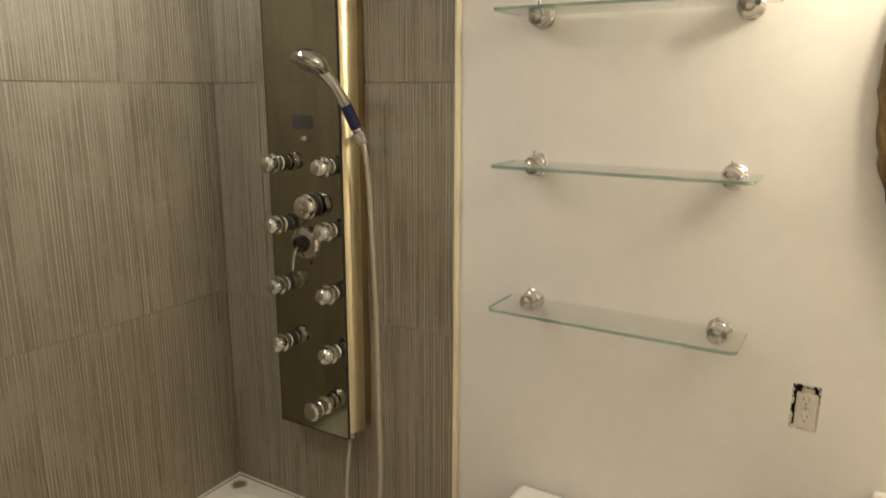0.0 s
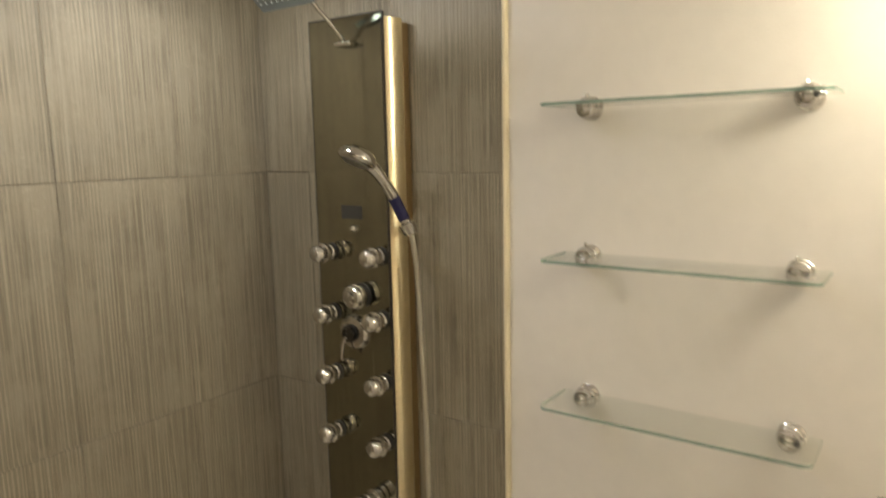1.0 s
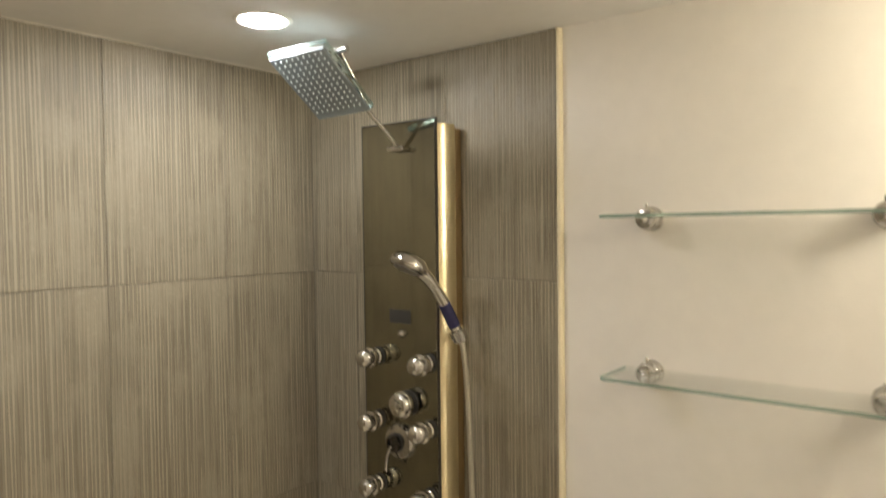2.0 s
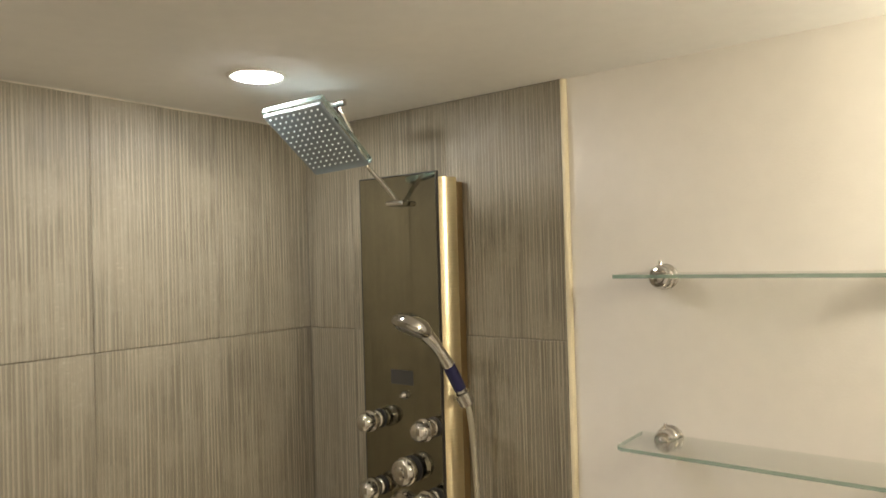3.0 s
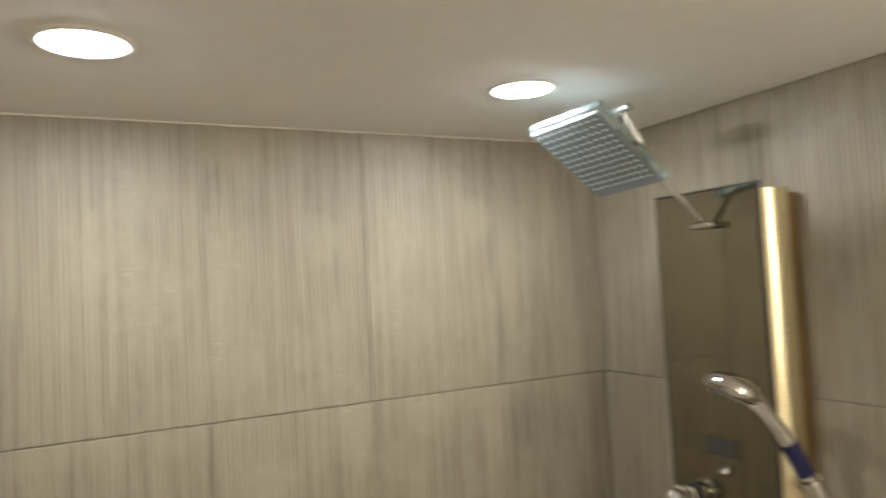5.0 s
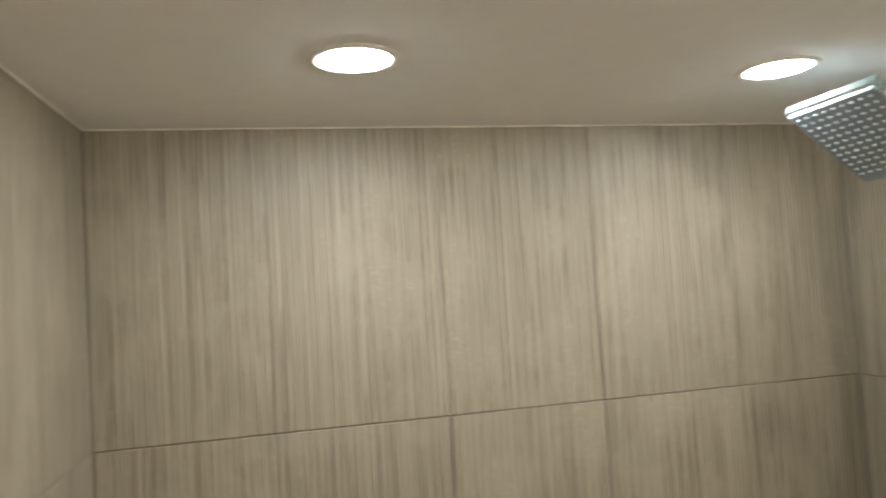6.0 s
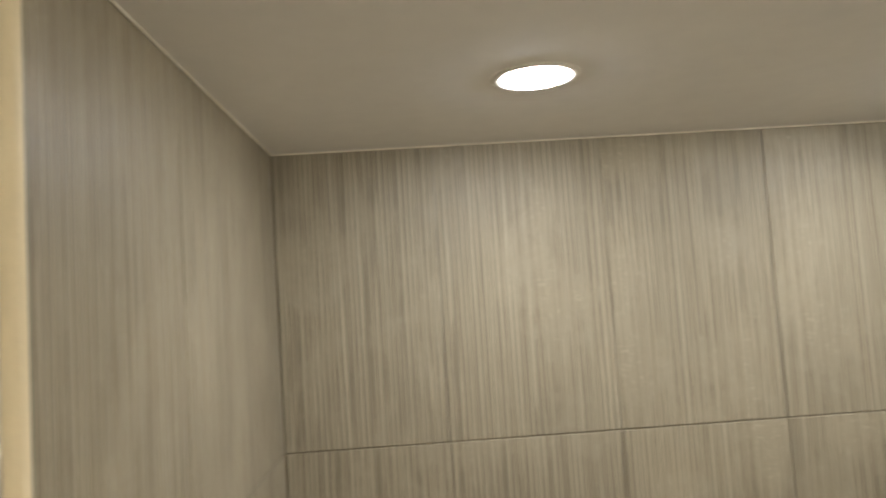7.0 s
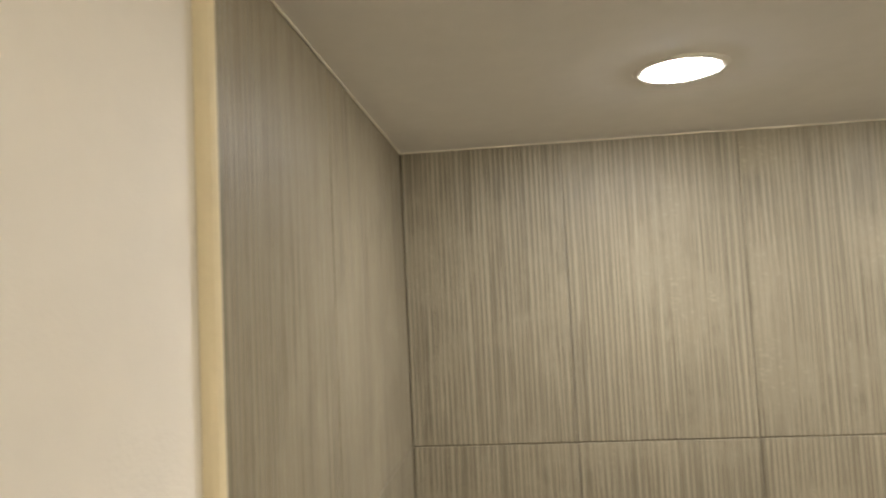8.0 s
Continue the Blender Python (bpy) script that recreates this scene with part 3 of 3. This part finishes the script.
# ---- bare receptacle ----
def receptacle():
    t = thing("electrical_outlet", "ivory outlet without cover in a rough wall cut-out", "outlet", (1.494, PAINT, 1.050))
    t.matrix_world = t.matrix_world @ Matrix.Diagonal((0.70, 0.88, 0.88, 1))
    bm = bmesh.new()
    box(-0.033, 0.030, -0.050, 0.033, 0.034, 0.050, bm=bm)
    for x0, x1, z0, z1 in ((-0.033, -0.0315, -0.05, 0.05), (0.0315, 0.033, -0.05, 0.05), (-0.0315, 0.0315, -0.05, -0.0485), (-0.0315, 0.0315, 0.0485, 0.05)):
        box(x0, 0.004, z0, x1, 0.030, z1, bm=bm)
    part("back_box", bm, HOLE, t, "dark back box")
    rnd = random.Random(5)
    bm = bmesh.new()
    for k in range(64):
        a = 2 * math.pi * k / 64
        x, z = 0.0325 * max(-1, min(1, 1.35 * math.cos(a))), 0.0490 * max(-1, min(1, 1.35 * math.sin(a)))
        if rnd.random() < (0.5 if z > 0.03 else 0.65 if x < -0.025 and z > -0.03 else 0.1):
            continue
        s = rnd.uniform(0.003, 0.0065)
        lathe([(s, 0.0), (s * 0.9, 0.004), (s * 0.4, 0.0062), (0, 0.0064)], pose(x * 0.97, 0.0058, z * 0.97, 90, rnd.uniform(0, 60)), 6, bm)
    part("plaster_edge", bm, PLASTER, t, "crumbled plaster edge")
    part("yoke", box(-0.0225, 0.0005, -0.0475, 0.0285, 0.004, 0.032, 0.003, 2), IVORY, t, "ivory painted mounting yoke")
    part("yoke_ear", box(-0.012, 0.0008, 0.0322, 0.019, 0.0032, 0.0415, 0.003, 2), PLASTER, t, "paint-smeared yoke ear")
    for z in (-0.0205, 0.0180):
        s = part("socket", lathe([(0.0165, 0.0), (0.0160, 0.0035), (0, 0.0035)], pose(0.002, 0.0006, z, 90), 24), IVORY, t, "ivory socket face")
        # slots are thin raised plates; the openings' shade is put into their colour
        bm = bmesh.new()
        box(-0.0060, -0.0036, z - 0.001, -0.0040, -0.0030, z + 0.007, bm=bm)
        box(0.0070, -0.0036, z - 0.001, 0.0090, -0.0030, z + 0.007, bm=bm)
        box(0.0000, -0.0036, z - 0.0095, 0.0040, -0.0030, z - 0.0060, bm=bm)
        part("slots", bm, SLOT, s, "dark socket slots")
    part("screw", lathe([(0.0035, 0), (0.003, 0.0015), (0, 0.0018)], pose(0.002, 0.0006, -0.001, 90), 12), CHROME, t, "", True)
    return t


receptacle()


# ---- oval mirror ----
def oval_mirror():
    t = thing("oval_mirror", "oval wall mirror in a rough carved brown wooden frame", "mirror", (1.748, PAINT, 1.632))
    bm = bmesh.new()
    A, B, n, k = 0.176, 0.324, 128, 16
    rings = []
    for i in range(n):
        a = 2 * math.pi * i / n
        out = Vector((math.cos(a) * B, math.sin(a) * A)).normalized()
        ring = []
        for j in range(k):
            b = 2 * math.pi * j / k
            q = Vector((3.2 * math.cos(a), 3.2 * math.sin(a), 0.9 * math.cos(b)))
            rr = 0.034 + 0.0025 * noise.noise(q * 2.1) + 0.0035 * noise.noise(q * 7.0) + 0.001 * math.sin(a * 34)
            d = rr * math.cos(b)
            ring.append(bm.verts.new((A * math.cos(a) + d * out.x, -0.018 - 0.52 * rr * math.sin(b), B * math.sin(a) + d * out.y)))
        rings.append(ring)
    for i in range(n):
        a, b = rings[i], rings[(i + 1) % n]
        for j in range(k):
            bm.faces.new((a[j], a[(j + 1) % k], b[(j + 1) % k], b[j]))
    part("frame", bm, WOOD, t, "carved brown wooden frame", True)
    glass = lathe([(0, 0.010), (1.0, 0.010), (1.0, 0.006), (0, 0.006)], pose(0, 0, 0, 90), 72)
    for v in glass.verts:
        v.co.x, v.co.z = v.co.x * (A - 0.012), v.co.z * (B - 0.012)
    part("glass", glass, MIRROR, t, "silvered mirror glass")
    return t


oval_mirror()


# ---- vanity lamp ----
def vanity_light():
    t = thing("vanity_light", "warm lit chrome wall light with two glass shades above the mirror", "wall light", (1.825, PAINT, 2.050))
    part("backplate", box(-0.20, -0.022, -0.035, 0.20, 0.0, 0.035, 0.008, 2), CHROME, t, "chrome backplate")
    for x in (-0.12, 0.12):
        a = part("lamp_arm", tube(smooth_line([(x, -0.020, 0), (x, -0.10, 0.005), (x, -0.165, -0.005), (x, -0.17, -0.03)], 5), 0.008, 12), CHROME, t, "curved chrome arm", True)
        part("shade", lathe([(0.022, -0.028), (0.034, -0.05), (0.050, -0.095), (0.060, -0.135), (0.0575, -0.135), (0.048, -0.095), (0.032, -0.052), (0.020, -0.030)],
                            pose(x, -0.17, 0.0)), SHELF_GLASS, t, "clear bell glass shade", True)
        part("bulb", lathe([(0, -0.032), (0.014, -0.034), (0.018, -0.050), (0.036, -0.074), (0.042, -0.096), (0.034, -0.122), (0.016, -0.134), (0, -0.136)],
                           pose(x, -0.17, 0.0), 24), BULB, t, "glowing warm bulb", True)
    return t


vanity_light()


# ---- toilet and washstand ----
def toilet():
    t = thing("toilet", "white porcelain toilet with its tank against the wall", "toilet", (1.170, 0, 0))
    part("tank", box(-0.215, -0.195, 0.385, 0.215, -0.005, 0.692, 0.03, 3), PORCELAIN, t, "", True)
    part("tank_lid", box(-0.232, -0.205, 0.6925, 0.232, 0.004, 0.728, 0.018, 5), PORCELAIN, t, "white porcelain tank lid", True)
    bm = bmesh.new()
    rings = []
    for z, rx, ry, cy in ((0.0, 0.11, 0.20, -0.36), (0.12, 0.10, 0.18, -0.36), (0.24, 0.13, 0.21, -0.40), (0.36, 0.18, 0.235, -0.44), (0.39, 0.185, 0.24, -0.44),
                          (0.39, 0.13, 0.18, -0.44), (0.28, 0.10, 0.14, -0.43), (0.20, 0.04, 0.06, -0.42)):
        rings.append([bm.verts.new((rx * math.cos(a), cy + ry * math.sin(a), z)) for a in (2 * math.pi * i / 32 for i in range(32))])
    for a, b in zip(rings, rings[1:]):
        for i in range(32):
            bm.faces.new((a[i], a[(i + 1) % 32], b[(i + 1) % 32], b[i]))
    bm.faces.new(rings[0])
    bm.faces.new(rings[-1])
    part("bowl", bm, PORCELAIN, t, "", True)
    lid = bmesh.new()
    rings = [[lid.verts.new((rx * math.cos(a), -0.435 + ry * math.sin(a), z)) for a in (2 * math.pi * i / 36 for i in range(36))]
             for z, rx, ry in ((0.392, 0.18, 0.235), (0.398, 0.19, 0.245), (0.418, 0.19, 0.245), (0.426, 0.175, 0.23))]
    for a, b in zip(rings, rings[1:]):
        for i in range(36):
            lid.faces.new((a[i], a[(i + 1) % 36], b[(i + 1) % 36], b[i]))
    lid.faces.new(rings[0])
    lid.faces.new(rings[-1])
    part("seat_lid", lid, PORCELAIN, t, "closed white seat lid", True)
    part("flush_lever", tube([(-0.15, -0.195, 0.64), (-0.15, -0.212, 0.64), (-0.10, -0.216, 0.632)], 0.006, 10), CHROME, t, "chrome flush lever", True)
    return t


toilet()


def washstand():
    t = thing("vanity_cabinet", "white vanity cabinet with a cream marble top and backsplash", "vanity", (1.928, 0, 0))
    part("body", box(-0.30, -0.46, 0.0, 0.30, 0.008, 0.84, 0.004, 1), CABINET, t)
    for x0, x1, hx in ((-0.29, -0.004, -0.03), (0.004, 0.29, 0.03)):
        d = part("door", box(x0, -0.478, 0.10, x1, -0.461, 0.80, 0.004, 2), CABINET, t, "white cabinet door")
        part("knob", lathe([(0.006, 0), (0.006, 0.012), (0.014, 0.018), (0.012, 0.026), (0, 0.028)], pose(hx, -0.478, 0.62, 90)), CHROME, d, "chrome knob", True)
    part("top", box(-0.315, -0.49, 0.8405, 0.315, 0.008, 0.875, 0.008, 3), MARBLE, t, "cream marble top")
    part("backsplash", box(-0.312, -0.014, 0.8755, 0.312, 0.008, 0.926, 0.005, 2), MARBLE, t, "cream marble backsplash")
    return t


washstand()


# ---- wall tiles ----
def tile_mesh(w, h):
    """A tile standing in its local xz plane, its face towards -y."""
    bm = bmesh.new()
    c = 0.0010
    back = [bm.verts.new((x * w / 2, BED, z * h / 2)) for x, z in ((-1, -1), (1, -1), (1, 1), (-1, 1))]
    mid = [bm.verts.new((x * w / 2, c, z * h / 2)) for x, z in ((-1, -1), (1, -1), (1, 1), (-1, 1))]
    front = [bm.verts.new((x * (w / 2 - c), 0, z * (h / 2 - c))) for x, z in ((-1, -1), (1, -1), (1, 1), (-1, 1))]
    for a, b in ((back, mid), (mid, front)):
        for i in range(4):
            bm.faces.new((a[i], a[(i + 1) % 4], b[(i + 1) % 4], b[i]))
    bm.faces.new(front)
    bmesh.ops.recalc_face_normals(bm, faces=bm.faces)
    me = bpy.data.meshes.new("tile")
    bm.to_mesh(me)
    bm.free()
    me.materials.append(TILE)
    return me


JOINT, BUTT = 0.0021, 0.0017
ROWS = ((0.458, 1.046), (1.046, 1.628), (1.628, H - 0.001))
meshes = {}
rnd = random.Random(11)


def lay(wall, cuts, place):
    for u0, u1 in zip(cuts, cuts[1:]):
        for z0, z1 in ROWS:
            w, h = round(u1 - u0 - BUTT, 4), round(z1 - z0 - JOINT, 4)
            if (w, h) not in meshes:
                meshes[(w, h)] = tile_mesh(w, h)
            ob = new("tile", meshes[(w, h)])
            ob.parent = wall
            ob.matrix_basis = place((u0 + u1) / 2, (z0 + z1) / 2, rnd.uniform(-0.0005, 0.0002))


lay(wall_back, (-W, -1.167, -0.867, -0.568, -0.276, 0.0), lambda u, z, d: pose(d, u, z, 0, 0, 90))
lay(wall_panel, (0.0, 0.166, 0.464, EDGE), lambda u, z, d: pose(u, -d, z))
lay(wall_opposite, (0.0, 0.184, 0.482, EDGE_Q), lambda u, z, d: pose(u, -W + d, z, 0, 0, 180))
